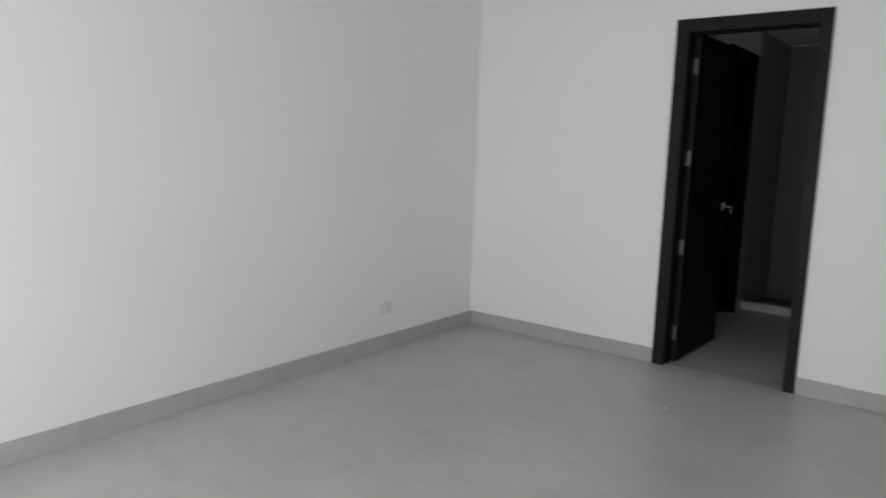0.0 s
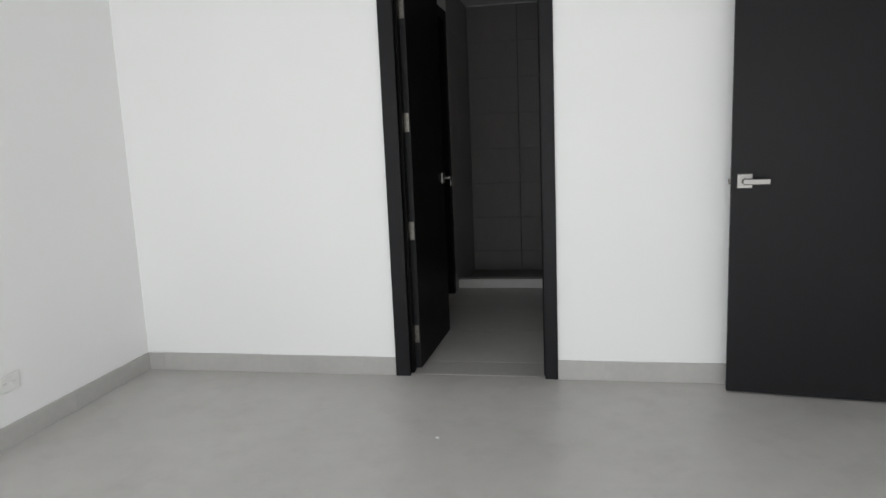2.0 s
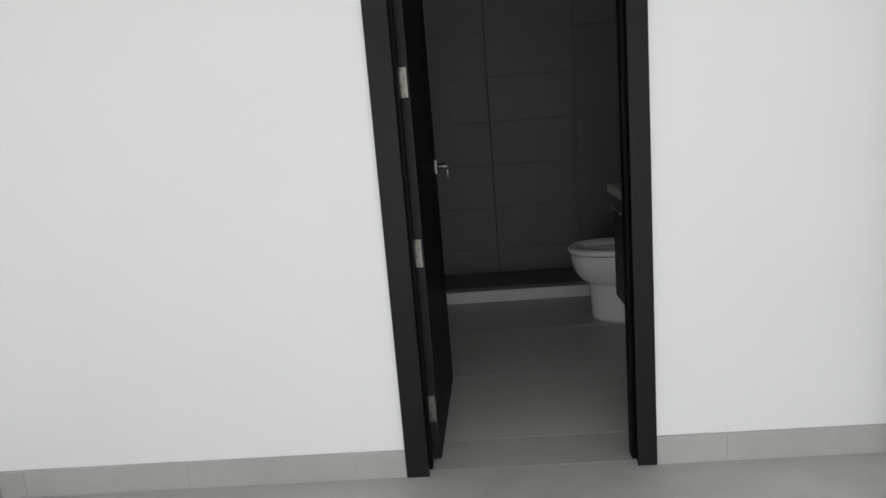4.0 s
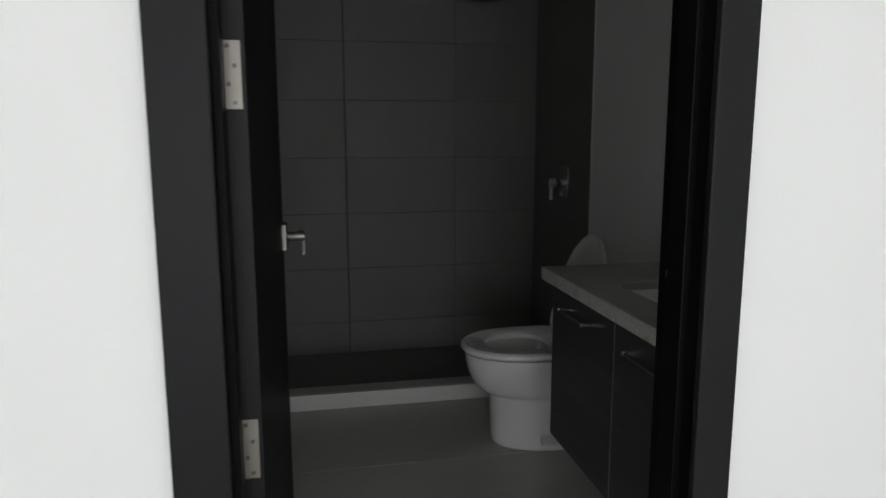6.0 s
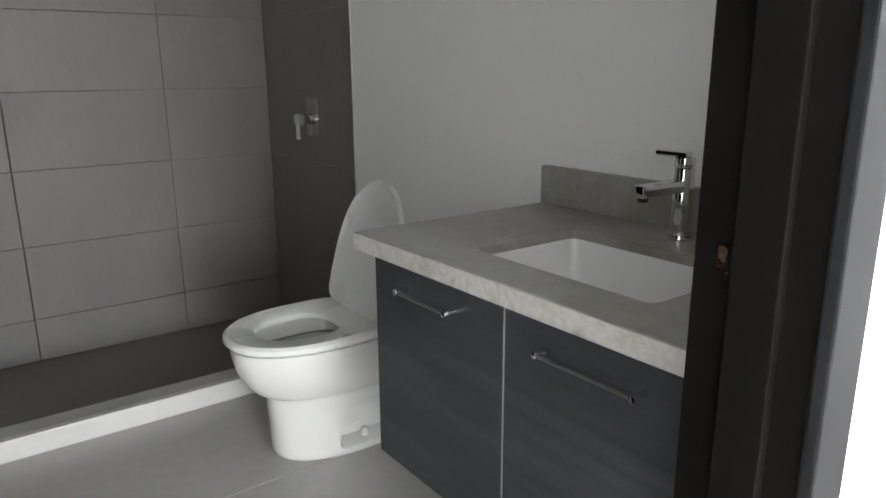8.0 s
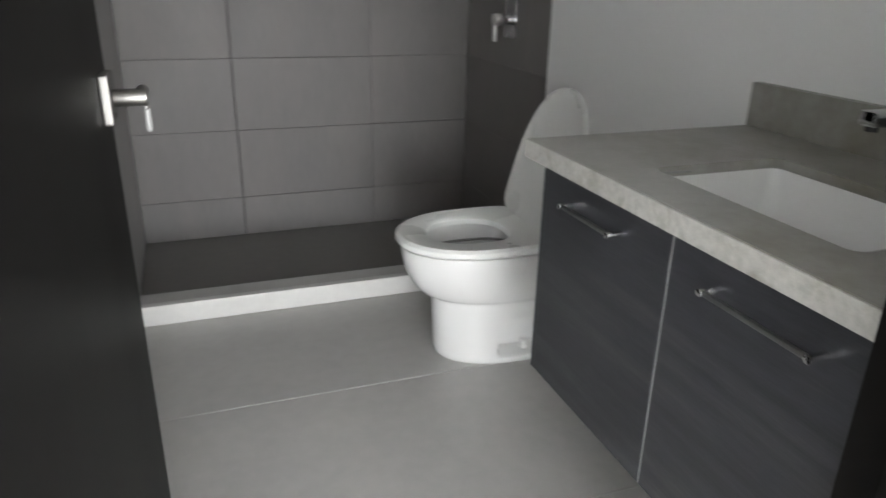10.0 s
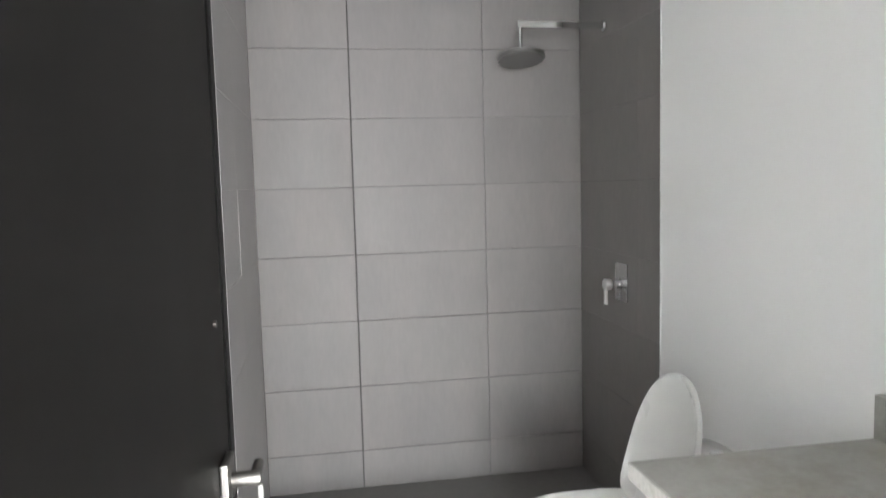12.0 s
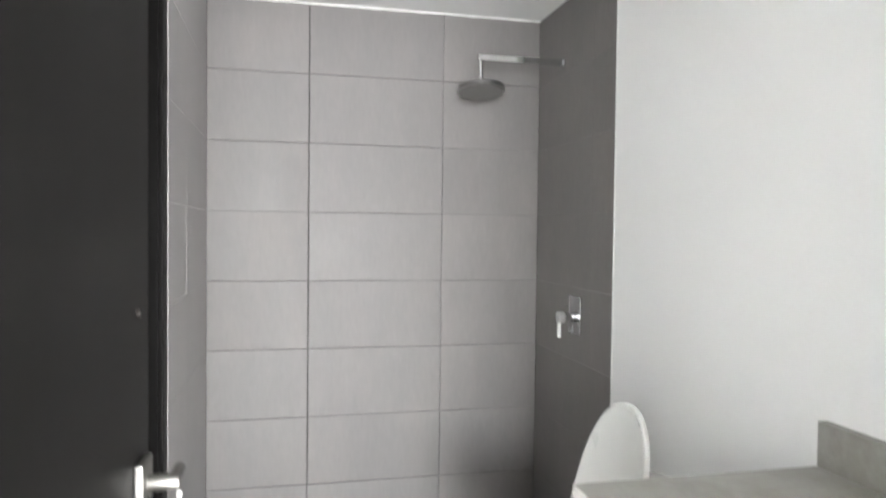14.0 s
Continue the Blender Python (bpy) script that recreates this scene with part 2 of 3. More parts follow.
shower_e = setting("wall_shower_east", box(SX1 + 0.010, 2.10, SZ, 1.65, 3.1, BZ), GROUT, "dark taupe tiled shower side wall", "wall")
setting("wall_bathroom_east", box(BX1, T, 0, 1.65, 2.10, BZ), PAINT, "white painted bathroom wall", "wall")
setting("ceiling_bathroom", box(-0.166, T, BZ, 1.65, 3.1, BZ + 0.12), CEIL, "plain white bathroom ceiling", "ceiling")

# skirting of the bedroom: tiles of 0.58 m on a bed, their tops a little uneven
for name, along, start, stop, wall, way, joints in (
        ("baseboard_west", 1, WY0, -0.012, WX0, 1, [-0.60 - 0.58 * k for k in range(8)]),
        ("baseboard_north", 0, WX0, FX0, 0.0, -1, [-0.17, -0.75, -1.33]),
        ("baseboard_corner", 0, FX1, WX1, 0.0, -1, [1.06, 1.64, 2.22]),
        ("baseboard_east", 1, WY0, -0.012, WX1, -1, [-0.60 - 0.58 * k for k in range(8)])):
    def strip(u0, u1, deep, top, bevel):
        lo, hi = sorted((wall, wall + way * deep))
        return box(lo, u0, 0, hi, u1, top, bevel) if along else box(u0, lo, 0, u1, hi, top, bevel)

    board = setting(name, strip(start, stop, 0.009, 0.093, 0), SKIRT, "grey tile skirting along the wall", "baseboard")
    ends = sorted([start, stop] + [j for j in joints if start + 0.05 < j < stop - 0.05])
    for u0, u1 in zip(ends, ends[1:]):
        part("tile", strip(u0 + 0.0006, u1 - 0.0006, 0.0115, 0.097 + random.uniform(-0.0012, 0.0014), 0.0012), SKIRT, board)

# shower curb: pale front slab and tiled top
curb = tagged(thing("shower_curb", pose(0, 0, 0), "low pale shower curb across the bathroom", "curb"), kind="structure")
part("front_slab", box(BX0, CY0, 0, BX1, CY0 + 0.03, CZ, 0.003), CURB, curb, "pale stone front slab")
part("top_tile", box(BX0, CY0 + 0.03, SZ, SX1, CY1, CZ - 0.004, 0.002), FLOORTILE, curb, "grey tiled top")


# ---- door frames ----
def door_frame(name, m, width, height, depth, label, cr=0.076, face=LITWOOD):
    """A dark frame: casings on the room side, lining boards and stops. Local x along the wall, y into it."""
    f = tagged(thing(name, m, label, "door frame"), kind="structure")
    cw = 0.076
    part("casing", box(0, -0.015, 0, cw, 0.0, height, 0.003), face, f)
    part("casing", box(width - cr, -0.015, 0, width, 0.0, height, 0.003), face, f)
    part("casing", box(cw, -0.0145, height - cw, width - cr, 0.0, height, 0.003), face, f)
    # linings and stops in the darker copy, which holds the reveal's shade
    part("lining", box(0.03, 0.0, 0, cw - 0.004, depth, height - 0.03, 0.002), SHADEWOOD, f)
    part("lining", box(width - cr + 0.004, 0.0, 0, width - 0.03, depth, height - 0.03, 0.002), SHADEWOOD, f)
    part("lining", box(cw - 0.004, 0.0, height - cw + 0.004, width - cr + 0.004, depth, height - 0.03, 0.002), SHADEWOOD, f)
    part("stop", box(cw - 0.004, 0.034, 0, cw + 0.009, 0.084, height - cw + 0.004, 0.002), SHADEWOOD, f)
    part("stop", box(width - cr - 0.009, 0.034, 0, width - cr + 0.004, 0.084, height - cw + 0.004, 0.002), SHADEWOOD, f)
    part("stop", box(cw + 0.009, 0.034, height - cw - 0.009, width - cr - 0.009, 0.084, height - cw + 0.004, 0.002), SHADEWOOD, f)
    return f


frame_1 = door_frame("door_frame_bathroom", pose(FX0, 0, 0), FX1 - FX0, FZ, 0.132, "dark stained wooden door frame in the white wall", 0.063)
strike = part("strike_plate", box(0.7712, 0.091, 0.970, 0.7738, 0.104, 0.992, 0.0008), BRASS, frame_1, "brass strike plate with chrome lip")
part("lip", box(0.7685, 0.0850, 0.966, 0.7730, 0.0925, 0.996, 0.0015), CHROME, strike)
part("latch_hole", box(0.7708, 0.095, 0.976, 0.7714, 0.101, 0.986), DARK, strike)

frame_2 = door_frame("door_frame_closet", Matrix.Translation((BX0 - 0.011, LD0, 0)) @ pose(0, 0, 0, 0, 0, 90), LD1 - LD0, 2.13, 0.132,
                     "dark stained frame of a second door", face=SHADEWOOD)
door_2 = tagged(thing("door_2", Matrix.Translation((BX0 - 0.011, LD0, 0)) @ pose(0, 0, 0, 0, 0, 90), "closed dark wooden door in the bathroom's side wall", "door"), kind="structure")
part("leaf", box(0.073, 0.086, 0.004, LD1 - LD0 - 0.073, 0.126, 2.056, 0.002), SHADEWOOD, door_2)


# ---- doors ----
def lever_set(parent, x, z, turn, key=False):
    """Square rose, neck and lever on the face at local y = 0, the lever running along turn * x."""
    rose = part("rose", box(x - 0.0315, -0.012, z - 0.0315, x + 0.0315, 0.0, z + 0.0325, 0.003), SATIN, parent, "square satin nickel rose")
    part("neck", rod((x, -0.012, z), (x, -0.054, z), 0.0115, bevel=0.002), SATIN, rose, smooth=True)
    if key:
        part("lever", rod((x + 0.008, -0.044, z), (x + 0.058, -0.044, z), 0.0085, bevel=0.002), SATIN, parent, "round satin nickel lever", smooth=True)
        part("keyhole", rod((x, -0.0125, z - 0.022), (x, -0.0115, z - 0.022), 0.004, sides=12), DARK, rose)
        part("key", box(x + 0.018, -0.051, z - 0.020, x + 0.021, -0.047, z - 0.006, 0.001), SATIN, rose, "small key in the lock")
        part("key_tag", box(x + 0.014, -0.054, z - 0.050, x + 0.023, -0.046, z - 0.018, 0.0035), TAG, rose, "small pale key tag")
    else:
        a, b = sorted((x - turn * 0.010, x + turn * 0.098))
        part("lever", box(a, -0.060, z - 0.012, b, -0.044, z + 0.012, 0.003), SATIN, parent, "flat satin nickel lever")
    return rose


# bathroom door, open into the bathroom; local x from the hinges along the leaf, its room face at local y = 0
DM = Matrix.Translation((0.113, 0.094, 0)) @ pose(0, 0, 0, 0, 0, 90 - 1.6)
DW = 0.738
door_1 = tagged(thing("door_1", DM, "dark stained wooden bathroom door standing open", "door"), kind="structure")
part("leaf", box(0.0, 0.0, 0.008, DW, 0.040, 2.040, 0.002), SHADEWOOD, door_1)
lever_set(door_1, DW - 0.058, 0.972, -1, key=True)
part("latch", box(DW, 0.012, 0.955, DW + 0.0025, 0.028, 0.983, 0.001), SATIN, door_1)
# added skin in the lighter wood: bedroom light falling on the leaf's hinge edge
part("lit_hinge_edge", box(-0.0012, 0.0005, 0.009, 0.0012, 0.0395, 2.039, 0.0005), LITWOOD, door_1, "leaf's hinge edge, coloured lighter for the bedroom light")
part("lock_pin", rod((DW - 0.072, 0.0, 1.208), (DW - 0.072, -0.005, 1.208), 0.005, sides=16, bevel=0.001), SCREW, door_1, "small satin metal pin")
for z in (1.849, 1.297, 0.746, 0.195):
    plate = part("hinge", box(-0.0032, 0.006, z - 0.047, -0.0010, 0.036, z + 0.047, 0.0008), HINGE, door_1, "satin nickel hinge plate with screws")
    part("knuckle", rod((-0.004, 0.041, z - 0.047), (-0.004, 0.041, z + 0.047), 0.0055, bevel=0.001), SATIN, plate, smooth=True)
    for k, (dy, dz) in enumerate(((0.024, 0.039), (0.015, 0.0125), (0.0235, -0.0125), (0.016, -0.038))):
        part("screw", rod((-0.0040, dy, z + dz), (-0.0026, dy, z + dz), 0.0033, sides=12), SCREW, plate)

# bedroom door, open flat near the wall; local x from the free edge to the hinges
EM = Matrix.Translation((1.600, -0.126, 0)) @ pose(0, 0, 0, 0, 0, math.degrees(math.atan2(-0.088, 0.63)))
door_3 = tagged(thing("door_3", EM, "dark stained wooden bedroom door standing open against the wall", "door"), kind="structure")
part("leaf", box(0.0, 0.0, 0.010, 0.80, 0.040, 2.040, 0.002), LITWOOD, door_3)
lever_set(door_3, 0.055, 0.974, 1)
part("latch_bolt", box(-0.011, 0.012, 0.962, 0.0, 0.026, 0.984, 0.002), SCREW, door_3)
part("latch_plate", box(-0.0015, 0.008, 0.91, 0.0, 0.032, 1.03), SCREW, door_3)

# ---- bedroom things ----
outlet = thing("wall_outlet", pose(WX0, -0.967, 0.273), "white plastic wall socket plate low on the wall", "socket")
part("plate", box(0.0, -0.060, -0.037, 0.007, 0.060, 0.037, 0.003), PLASTIC, outlet)
for dy in (-0.024, 0.024):
    sock = part("socket", box(0.006, dy - 0.017, -0.017, 0.009, dy + 0.017, 0.017, 0.002), PLASTIC, outlet)
    part("slot", box(0.0088, dy - 0.0075, -0.004, 0.0092, dy - 0.0058, 0.004), DARK, sock)
    part("slot", box(0.0088, dy + 0.0058, -0.004, 0.0092, dy + 0.0075, 0.004), DARK, sock)


chip = thing("plaster_crumb", pose(0.362, -0.742, 0.0), "tiny white plaster crumb on the grey floor", "debris")
bm = bmesh.new()
bmesh.ops.create_icosphere(bm, subdivisions=2, radius=0.006, matrix=Matrix.Diagonal((1.3, 0.8, 0.6, 1)))
for v in bm.verts:
    v.co += Vector((random.uniform(-1, 1), random.uniform(-1, 1), random.uniform(-1, 1))) * 0.0011
    v.co.z = max(v.co.z + 0.003, 0.0)
part("crumb", bm, PAINT, chip)

# ---- toilet ----
def egg(front, back, half, z, n=64, cx=None, square=3.2):
    """A ring, rounded at the front (towards -x), squarer at the back, in the toilet's own axes (x = minus the way from the wall)."""
    mid = back + (front - back) * 0.52 if cx is None else cx
    pts = []
    for i in range(n):
        a = 2 * math.pi * i / n
        c, s = math.cos(a), math.sin(a)
        p = 2.15 if c > 0 else square
        u = mid + (front - mid if c > 0 else mid - back) * math.copysign(abs(c) ** (2 / p), c)
        pts.append(Vector((-u, half * math.copysign(abs(s) ** (2 / p), s), z)))
    return pts


toilet = thing("toilet", pose(BX1, 1.608, 0), "white glazed one-piece toilet with its lid raised", "toilet")
PEDESTAL = ((0.0, 0.590, 0.06, 0.133), (0.010, 0.601, 0.055, 0.139), (0.022, 0.603, 0.055, 0.140)) + tuple(
    (0.022 + 0.00625 * k, 0.603 + 0.0003 * k, 0.055, 0.139 - 0.00005 * k) for k in range(1, 27))
BOWL = ((0.194, 0.611, 0.055, 0.138), (0.205, 0.612, 0.055, 0.139), (0.211, 0.620, 0.055, 0.142), (0.217, 0.636, 0.055, 0.148), (0.226, 0.651, 0.055, 0.155),
        (0.240, 0.666, 0.055, 0.162), (0.262, 0.682, 0.055, 0.170), (0.290, 0.696, 0.055, 0.177), (0.318, 0.704, 0.055, 0.181), (0.343, 0.708, 0.055, 0.182), (0.353, 0.706, 0.055, 0.181), (0.357, 0.692, 0.06, 0.168))
HOLLOW = ((0.357, 0.672, 0.30, 0.135), (0.335, 0.662, 0.31, 0.128), (0.275, 0.625, 0.34, 0.10), (0.215, 0.55, 0.38, 0.06))
bm = add_loft(bmesh.new(), [egg(f, b, h, z, 260) for z, f, b, h in PEDESTAL + BOWL + HOLLOW])
for v in bm.verts:
    v.co.z += max(v.co.z - 0.205, 0.0) * 0.143


def ease(t):
    t = min(max(t, 0.0), 1.0)
    return t * t * (3 - 2 * t)


# the sides behind the front column: a deep pocket above the foot, the trap's bulge over it
for v in bm.verts:
    if v.co.z < 0.2 and abs(v.co.y) > 0.06:
        u, z = -v.co.x, v.co.z
        pocket = 0.070 * ease((z - 0.026) / 0.010) * (1 - ease((z - 0.080) / 0.018))
        bulge = 0.018 * ease((z - 0.075) / 0.02) * (1 - ease((z - 0.135) / 0.055))
        v.co.y -= math.copysign(pocket * ease((0.438 - u) / 0.016) + bulge * ease((0.450 - u) / 0.09), v.co.y)
part("bowl", bm, PORCELAIN, toilet, smooth=True)
water = [egg(0.638, 0.335, 0.108, 0.326)]
bm = bmesh.new()
bm.faces.new([bm.verts.new(p) for p in water[0]])
WATER = surface("still_water", (0.70, 0.71, 0.70), 0.05, spread=0.02, scale=3, grain=20, bump=0.0, rough_spread=0.01)
part("water", bm, WATER, toilet)
# solid grey ring in place of the meniscus and the rim's shadow
part("waterline", add_loft(bmesh.new(), [egg(0.646, 0.327, 0.116, 0.327), egg(0.647, 0.326, 0.117, 0.333), egg(0.641, 0.332, 0.111, 0.333), egg(0.640, 0.333, 0.110, 0.327), egg(0.646, 0.327, 0.116, 0.327)], False, False), TAG, toilet, "grey ring standing in for the dark edge of the water")
for s in (-1, 1):
    part("bolt_cap", rod((-0.338, s * 0.100, 0.024), (-0.338, s * 0.100, 0.056), 0.014, 0.011, bevel=0.004), PLASTIC, toilet, "white round bolt cap", smooth=True)
seat = [egg(f, b, h, z + 0.024, 96, b + (f - b) * 0.46, q) for f, b, h, z, q in (
    (0.716, 0.262, 0.191, 0.362, 5), (0.723, 0.257, 0.196, 0.369, 5), (0.722, 0.257, 0.195, 0.381, 5), (0.712, 0.262, 0.186, 0.389, 5),
    (0.647, 0.365, 0.122, 0.387, 2.6), (0.634, 0.378, 0.110, 0.379, 2.6), (0.633, 0.379, 0.109, 0.363, 2.6))]
bm = add_loft(bmesh.new(), seat + [seat[0]], False, False)
bmesh.ops.remove_doubles(bm, verts=bm.verts, dist=0.0001)
part("seat", bm, PLASTIC, toilet, "white plastic seat ring, down", smooth=True)
# lid, raised against the tank


def lid_ring(z, front, half, back=0.015):
    return [Vector((p.x, p.y, z)) for p in egg(front, back, half, 0, 96, back + (front - back) * 0.40, 7)]


rings = [lid_ring(0.010, 0.410, 0.160, 0.035), lid_ring(0.004, 0.422, 0.170, 0.025), lid_ring(0.0, 0.431, 0.178), lid_ring(0.002, 0.438, 0.185),
         lid_ring(0.014, 0.440, 0.187), lid_ring(0.024, 0.425, 0.176, 0.02), lid_ring(0.029, 0.385, 0.145, 0.05)]
bm = add_loft(bmesh.new(), rings)
bm.transform(Matrix.Translation((-0.314, 0, 0.402)) @ Matrix.Rotation(radians(106), 4, 'Y'))
part("lid", bm, PLASTIC, toilet, "white plastic lid, raised", smooth=True)
for s in (-0.07, 0.07):
    part("lid_hinge", box(-0.322, s - 0.018, 0.374, -0.276, s + 0.018, 0.412, 0.006), PLASTIC, toilet)
rings = []
for z, g in ((0.33, -0.04), (0.37, -0.03), (0.48, -0.025), (0.545, -0.025)):
    rings.append(egg(0.155 + g, 0.004, 0.158 + g, z, cx=0.065))
part("tank", add_loft(bmesh.new(), rings), PORCELAIN, toilet, smooth=True)
tank_lid = part("tank_lid", add_loft(bmesh.new(), [egg(0.132, 0.003, 0.135, 0.545, cx=0.065), egg(0.136, 0.003, 0.139, 0.552, cx=0.065),
                egg(0.134, 0.004, 0.137, 0.566, cx=0.065), egg(0.122, 0.012, 0.125, 0.572, cx=0.065)]), PORCELAIN, toilet, smooth=True)
part("flush_button", rod((-0.07, 0, 0.572), (-0.07, 0, 0.577), 0.02, bevel=0.001), CHROME, tank_lid, "round chrome flush button", smooth=True)

# ---- vanity ----
VX, VY0, VY1, VZ0, VZ1 = 0.907, 0.170, 0.976, 0.305, 0.775
vanity = thing("vanity_cabinet", pose(0, 0, 0), "wall-hung charcoal wood-grain vanity cabinet with two doors", "cabinet")
part("body", box(VX + 0.021, VY0, VZ0, BX1, VY1 - 0.001, 0.66, 0.001), CARCASS, vanity)
part("top_rail", box(VX + 0.021, VY0, 0.661, VX + 0.045, VY1 - 0.001, VZ1, 0.001), CARCASS, vanity)
part("end_panel", box(VX + 0.002, VY1 - 0.0005, VZ0, BX1, VY1 + 0.016, VZ1, 0.001), LAMINATE, vanity)
for y0, y1, h0, h1 in ((0.571, VY1 - 0.002, 0.696, 0.876), (VY0 + 0.002, 0.566, 0.266, 0.472)):
    d = part("door", box(VX, y0, VZ0 + 0.002, VX + 0.019, y1, VZ1 - 0.004, 0.0012), LAMINATE, vanity, "charcoal wood-grain cabinet door")
    hz = 0.726
    hd = part("handle", box(VX - 0.029, h0 + 0.003, hz - 0.0035, VX - 0.022, h1 - 0.003, hz + 0.0035, 0.0015), BARMETAL, d, "slim horizontal nickel bar handle")
    for y in (h0 + 0.008, h1 - 0.008):
        part("post", rod((VX, y, hz), (VX - 0.031, y, hz), 0.0058, sides=16, bevel=0.001), CHROME, hd, "bright chrome end post", smooth=True)
part("edge_band", box(VX + 0.001, 0.5662, VZ0 + 0.002, VX + 0.012, 0.5708, VZ1 - 0.004), EDGEBAND, vanity, "pale edge band between the doors")

KX0, KY0, KY1, KZ0, KZ1 = 0.896, 0.128, 1.063, 0.776, 0.814
SKX0, SKX1, SKY0, SKY1 = 1.013, 1.300, 0.350, 0.780
counter = thing("countertop", pose(0, 0, 0), "grey speckled granite vanity countertop with a backsplash", "countertop")


def rounded(x0, y0, x1, y1, z, r, n=6):
    pts = []
    for cx, cy, a0 in ((x1 - r, y1 - r, 0), (x0 + r, y1 - r, 90), (x0 + r, y0 + r, 180), (x1 - r, y0 + r, 270)):
        for i in range(n + 1):
            a = radians(a0 + 90 * i / n)
            pts.append(Vector((cx + r * math.cos(a), cy + r * math.sin(a), z)))
    return pts


def slab_with_hole(outer, inner, z0, z1):
    """A slab between two rectangles' rounded outlines with the same number of points."""
    bm = bmesh.new()
    b = 0.002
    o = [rounded(*outer, z0, 0.003), rounded(*outer, z1 - b, 0.003), rounded(outer[0] + b, outer[1] + b, outer[2] - b, outer[3] - b, z1, 0.003)]
    i = [rounded(inner[0] - b, inner[1] - b, inner[2] + b, inner[3] + b, z1, 0.022), rounded(*inner, z1 - b, 0.020), rounded(*inner, z0, 0.020)]
    add_loft(bm, o + i + [o[0]], False, False)
    bmesh.ops.remove_doubles(bm, verts=bm.verts, dist=0.00001)
    return bm


# separate strip so that the front edge can carry its light as paler granite
part("front_edge", box(KX0, KY0, KZ0, KX0 + 0.0038, KY1, KZ1 - 0.0008, 0.0012), GRANITE_LIT, counter, "granite front edge, coloured paler for the light it catches")
part("slab", slab_with_hole((KX0 + 0.004, KY0, BX1, KY1), (SKX0, SKY0, SKX1, SKY1), KZ0, KZ1), GRANITE, counter)
part("backsplash", box(BX1 - 0.024, KY0, KZ1 + 0.0005, BX1 - 0.0005, KY1 - 0.002, 0.914, 0.0015), GRANITE, counter)

sink = thing("sink", pose(0, 0, 0), "white rectangular undermount basin in the granite countertop", "sink")
rings = [rounded(SKX0 + 0.001, SKY0 + 0.001, SKX1 - 0.001, SKY1 - 0.001, KZ1 - 0.024, 0.019), rounded(SKX0 + 0.005, SKY0 + 0.005, SKX1 - 0.005, SKY1 - 0.005, KZ1 - 0.018, 0.020),
         rounded(SKX0 + 0.009, SKY0 + 0.009, SKX1 - 0.009, SKY1 - 0.009, KZ1 - 0.030, 0.022), rounded(SKX0 + 0.016, SKY0 + 0.016, SKX1 - 0.016, SKY1 - 0.016, 0.72, 0.03),
         rounded(SKX0 + 0.035, SKY0 + 0.035, SKX1 - 0.035, SKY1 - 0.035, 0.69, 0.035)]
part("basin", add_loft(bmesh.new(), rings, False, True), PORCELAIN, sink, smooth=True)
# reflection on the granite's cut edge, modelled as a thin pale strip
part("cut_edge_glint", box(SKX0 + 0.008, SKY1 - 0.003, KZ1 - 0.014, SKX0 + 0.085, SKY1 - 0.0002, KZ1 - 0.009, 0.001), TAG, sink, "pale strip standing in for a reflection on the cut edge")
part("drain", rod((1.14, 0.55, 0.6895), (1.14, 0.55, 0.694), 0.022, bevel=0.001), CHROME, sink, "round chrome drain", smooth=True)

tap = thing("faucet", pose(1.405, 0.580, KZ1), "chrome single-lever basin faucet on the countertop", "faucet")
part("base", rod((0, 0, 0), (0, 0, 0.008), 0.027, bevel=0.002), CHROME, tap, smooth=True)
part("body", rod((0, 0, 0.008), (0, 0, 0.150), 0.0215, bevel=0.002), CHROME, tap, smooth=True)
part("spout", box(-0.145, -0.016, 0.102, -0.015, 0.016, 0.127, 0.005), CHROME, tap, smooth=True)
part("aerator", rod((-0.130, 0, 0.094), (-0.130, 0, 0.103), 0.010), DARK, tap)
lever = part("lever_cap", rod((0, 0, 0.153), (0, 0, 0.172), 0.0215, bevel=0.003), CHROME, tap, smooth=True)
part("lever_bar", box(-0.012, -0.010, 0.172, 0.010, 0.066, 0.182, 0.003), CHROME, lever)

# ---- shower fittings ----
arm = thing("wall_shower", pose(SX1, 2.682, 2.070), "chrome shower arm with a flat round rain head", "shower head")
part("flange", rod((0, 0, 0), (-0.008, 0, 0), 0.026, bevel=0.002), CHROME, arm, smooth=True)
part("arm", box(-0.394, -0.013, -0.013, -0.006, 0.013, 0.013, 0.002), CHROME, arm)
part("drop", rod((-0.380, 0, -0.010), (-0.380, 0, -0.108), 0.0095), CHROME, arm, smooth=True)
TIP = Matrix.Translation((-0.380, 0, -0.112)) @ pose(0, 0, 0, -11, 0, 0) @ Matrix.Translation((0.380, 0, 0.112))
bm = add_loft(bmesh.new(), [[Vector((-0.380 + q * math.cos(a), q * math.sin(a), z)) for a in [2 * math.pi * i / 48 for i in range(48)]]
              for q, z in ((0.016, -0.100), (0.019, -0.118), (0.070, -0.125), (0.098, -0.129), (0.102, -0.132), (0.102, -0.147), (0.098, -0.150))])
bm.transform(TIP)
head = part("head", bm, BARMETAL, arm, "round dull metal rain head", smooth=True)
bm = rod((-0.380, 0, -0.153), (-0.380, 0, -0.1495), 0.094, sides=48)
bm.transform(TIP)
part("nozzle_face", bm, NOZZLE, head, "grey rubber nozzle face")

mixer = thing("shower_mixer", pose(SX1, 2.506, 0.962), "chrome shower mixer with a square plate and hanging lever", "faucet")
part("plate", box(-0.006, -0.058, -0.072, 0.0, 0.058, 0.088, 0.002), MIXPLATE, mixer, "square chrome cover plate")
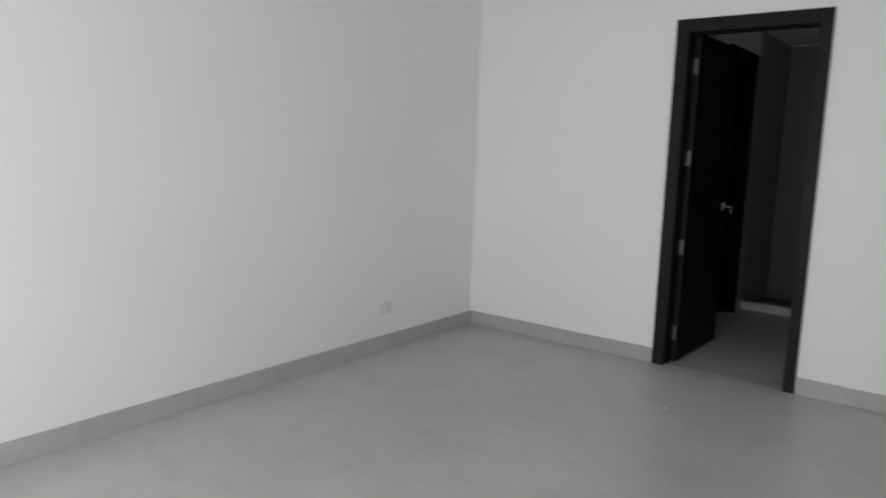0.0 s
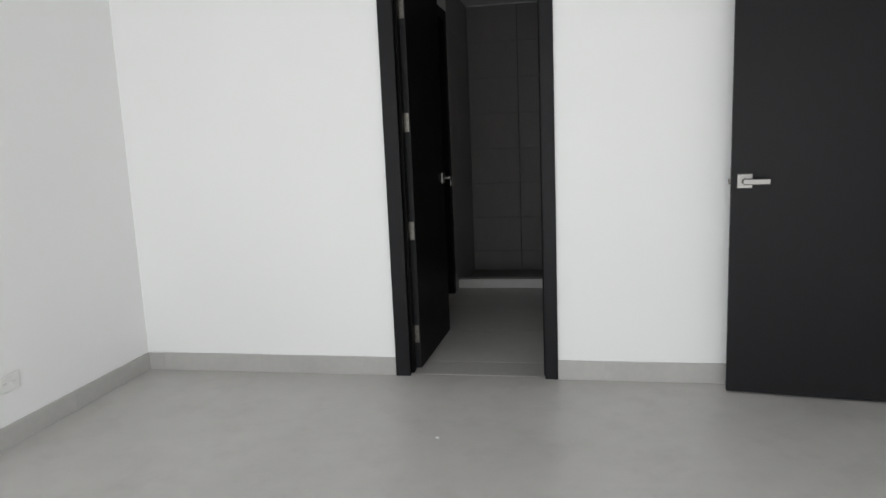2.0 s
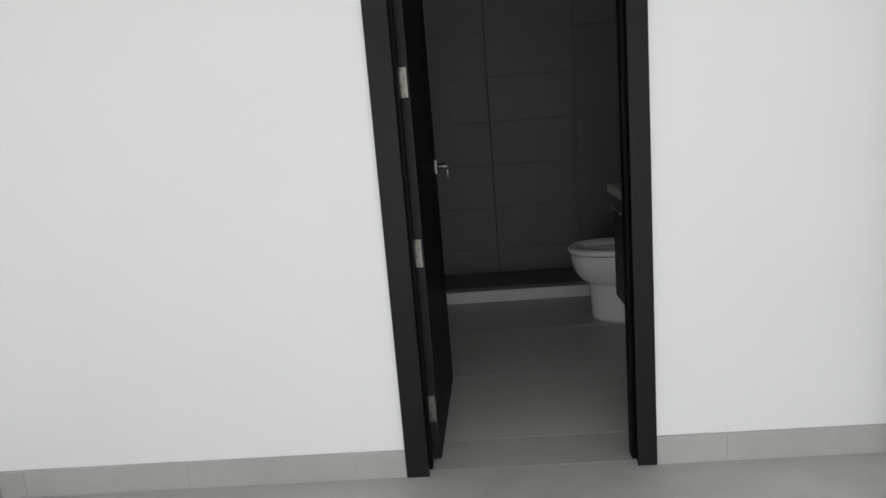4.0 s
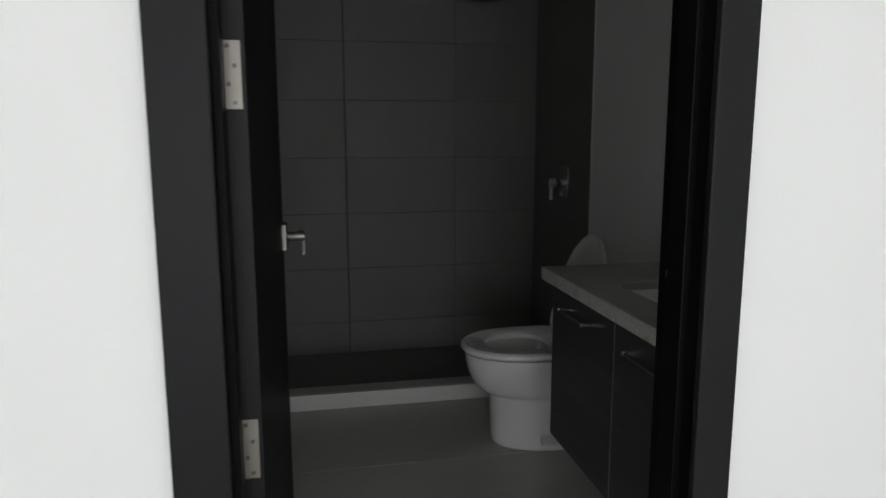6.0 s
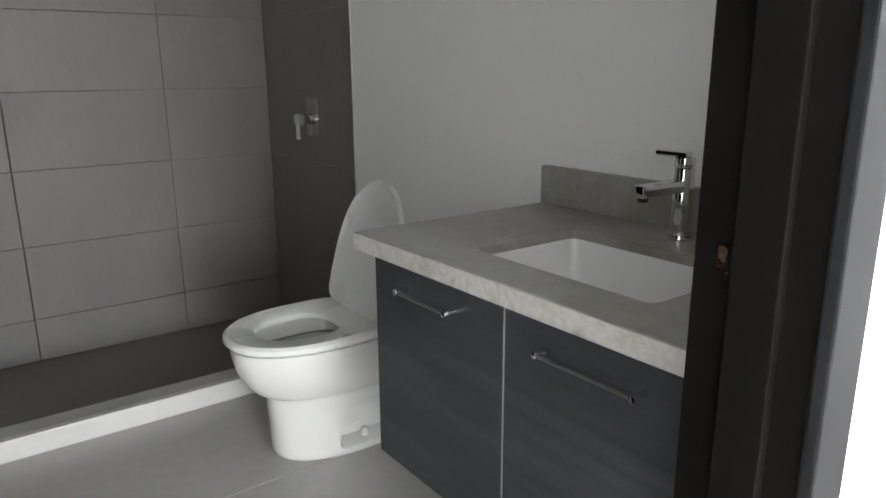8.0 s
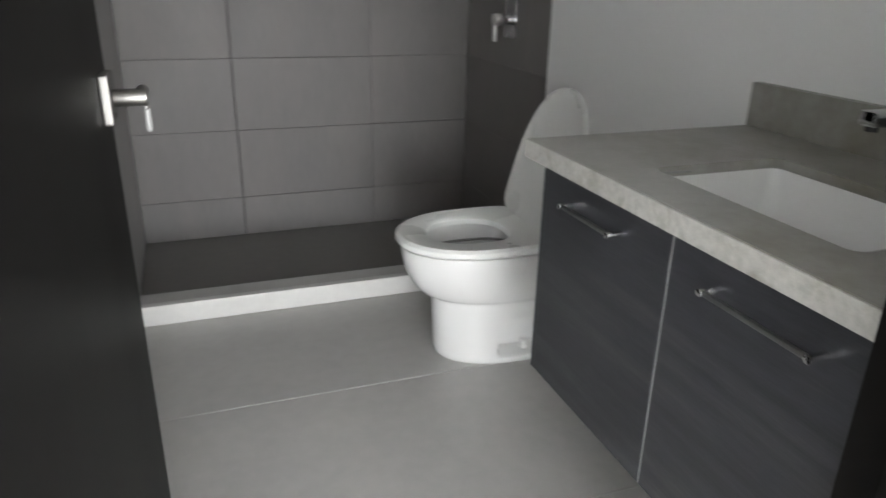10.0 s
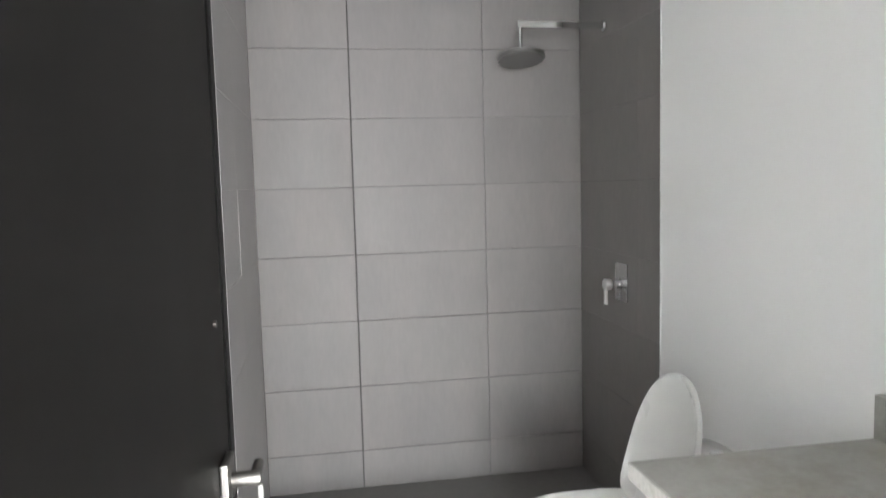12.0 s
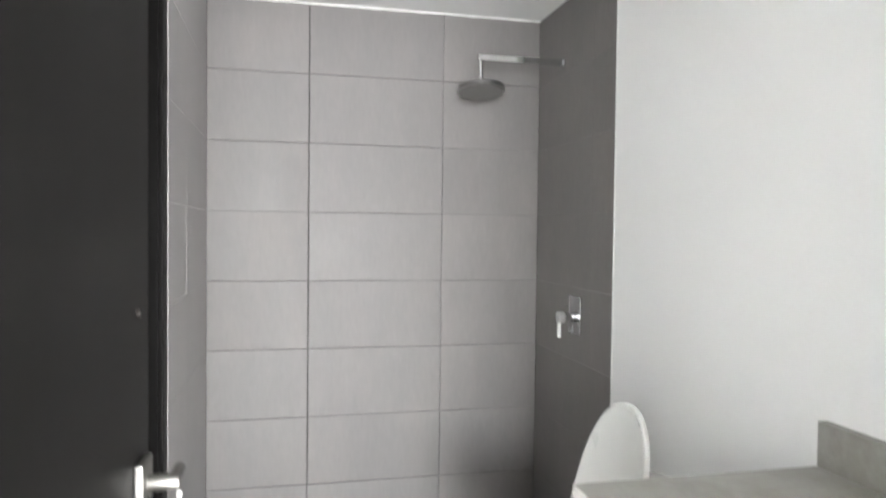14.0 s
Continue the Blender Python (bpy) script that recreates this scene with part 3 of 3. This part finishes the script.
body = part("body", rod((-0.006, 0, 0), (-0.052, 0, 0), 0.022, bevel=0.002), CHROME, mixer, smooth=True)
part("handle_hub", rod((-0.054, 0, 0), (-0.080, 0, 0), 0.0245, bevel=0.002), SOFTCHROME, mixer, smooth=True)
part("lever", box(-0.080, -0.009, -0.085, -0.068, 0.009, 0.010, 0.002), SOFTCHROME, mixer)

# recessed square ceiling light, switched off
LAMPWHITE = surface("milky_diffuser", (0.90, 0.90, 0.89), 0.5, spread=0.01, scale=3, grain=40, bump=0.0)
light = thing("ceiling_light", pose(1.095, 1.635, BZ), "white square ceiling light, switched off", "ceiling light")
part("frame", box(-0.115, -0.115, -0.022, 0.115, 0.115, 0.0, 0.003), LAMPWHITE, light)
part("diffuser", box(-0.095, -0.095, -0.0245, 0.095, 0.095, -0.0225, 0.0005), LAMPWHITE, light, "milky diffuser")


# white filler bead where the tiles meet the ceiling
bead = bmesh.new()
for k in range(30):
    a, b = BX0 + (SX1 - BX0) * k / 30, BX0 + (SX1 - BX0) * (k + 1) / 30
    add_box(bead, a, SY1 - 0.0045 - 0.001 * (k % 3), BZ - 0.0045 - random.uniform(0, 0.0025), b, SY1 + 0.002, BZ + 0.002, 0.0)
setting("trim_ceiling", bead, PAINT, "thin white filler bead along the tiled wall's top", "trim")


# slim white profiles where the tiles end against the paint
setting("trim_tile_edge_east", box(BX1 - 0.002, 2.1005, CZ, SX1 + 0.009, 2.1075, BZ - 0.001, 0.001), PLASTIC, "slim white tile edge profile", "trim")
setting("trim_tile_edge_west", box(BX0 - 0.009, 1.9535, CZ, BX0 + 0.0015, 1.9572, BZ - 0.001, 0.001), CURB, "slim white tile edge profile", "trim")

# ---- tiles, piece by piece ----
def tile_mesh(w, h, d=0.009, c=0.0012):
    """A tile lying in local x, y with its face at z = 0 and chamfered edges."""
    a, b = w / 2, h / 2
    me = bpy.data.meshes.new("tile")
    v = [(-a, -b, -d), (a, -b, -d), (a, b, -d), (-a, b, -d), (-a, -b, -c), (a, -b, -c), (a, b, -c), (-a, b, -c),
         (-a + c, -b + c, 0), (a - c, -b + c, 0), (a - c, b - c, 0), (-a + c, b - c, 0)]
    f = [(8, 9, 10, 11)] + [(i, (i + 1) % 4, 4 + (i + 1) % 4, 4 + i) for i in range(4)] + [(4 + i, 4 + (i + 1) % 4, 8 + (i + 1) % 4, 8 + i) for i in range(4)]
    me.from_pydata(v, [], f)
    return me


def lay(parent, us, vs, place, material, gaps, name="tile", joint=0.0016, tilt=0.12, chamfer=0.0012):
    """Tiles between the joints us and vs; place(u, v) gives the pose of a tile's middle; gaps are the joints' widths per u."""
    cache = {}
    for i, (u0, u1) in enumerate(zip(us, us[1:])):
        for v0, v1 in zip(vs, vs[1:]):
            a, b = u0 + gaps[i] / 2, u1 - gaps[i + 1] / 2
            w, h = round(b - a, 4), round(v1 - v0 - joint, 4)
            if (w, h) not in cache:
                cache[w, h] = tile_mesh(w, h, c=chamfer)
                cache[w, h].materials.append(material)
            ob = new(name, cache[w, h])
            ob.parent = parent
            lean = pose(0, 0, random.uniform(-0.0006, 0.0004), random.uniform(-tilt, tilt), random.uniform(-tilt, tilt), 0)
            ob.matrix_world = place((a + b) / 2, (v0 + v1) / 2) @ lean


ZROWS = [SZ + 0.001, 0.150, 0.462, 0.775, 1.086, 1.399, 1.711, 2.023, BZ - 0.001]
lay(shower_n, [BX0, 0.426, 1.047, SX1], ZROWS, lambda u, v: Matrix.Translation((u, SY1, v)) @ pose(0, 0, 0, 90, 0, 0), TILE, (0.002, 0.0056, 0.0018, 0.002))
lay(shower_w, [1.958, 2.362, SY1], ZROWS, lambda u, v: Matrix.Translation((BX0, u, v)) @ pose(0, 0, 0, 90, 0, 90), LITTILE, (0.0, 0.0008, 0.002), joint=0.0008, tilt=0.03, chamfer=0.0003)
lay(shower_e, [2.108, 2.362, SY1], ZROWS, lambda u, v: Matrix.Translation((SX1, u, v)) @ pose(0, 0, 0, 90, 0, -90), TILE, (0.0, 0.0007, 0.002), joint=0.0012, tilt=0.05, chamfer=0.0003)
lay(bath_floor, [BX0, 1.235, BX1], [0.0235, 0.235, 0.860, 1.485, CY0], lambda u, v: Matrix.Translation((u, v, 0)), FLOORTILE, (0.0, 0.003, 0.0), joint=0.0032, tilt=0.02)
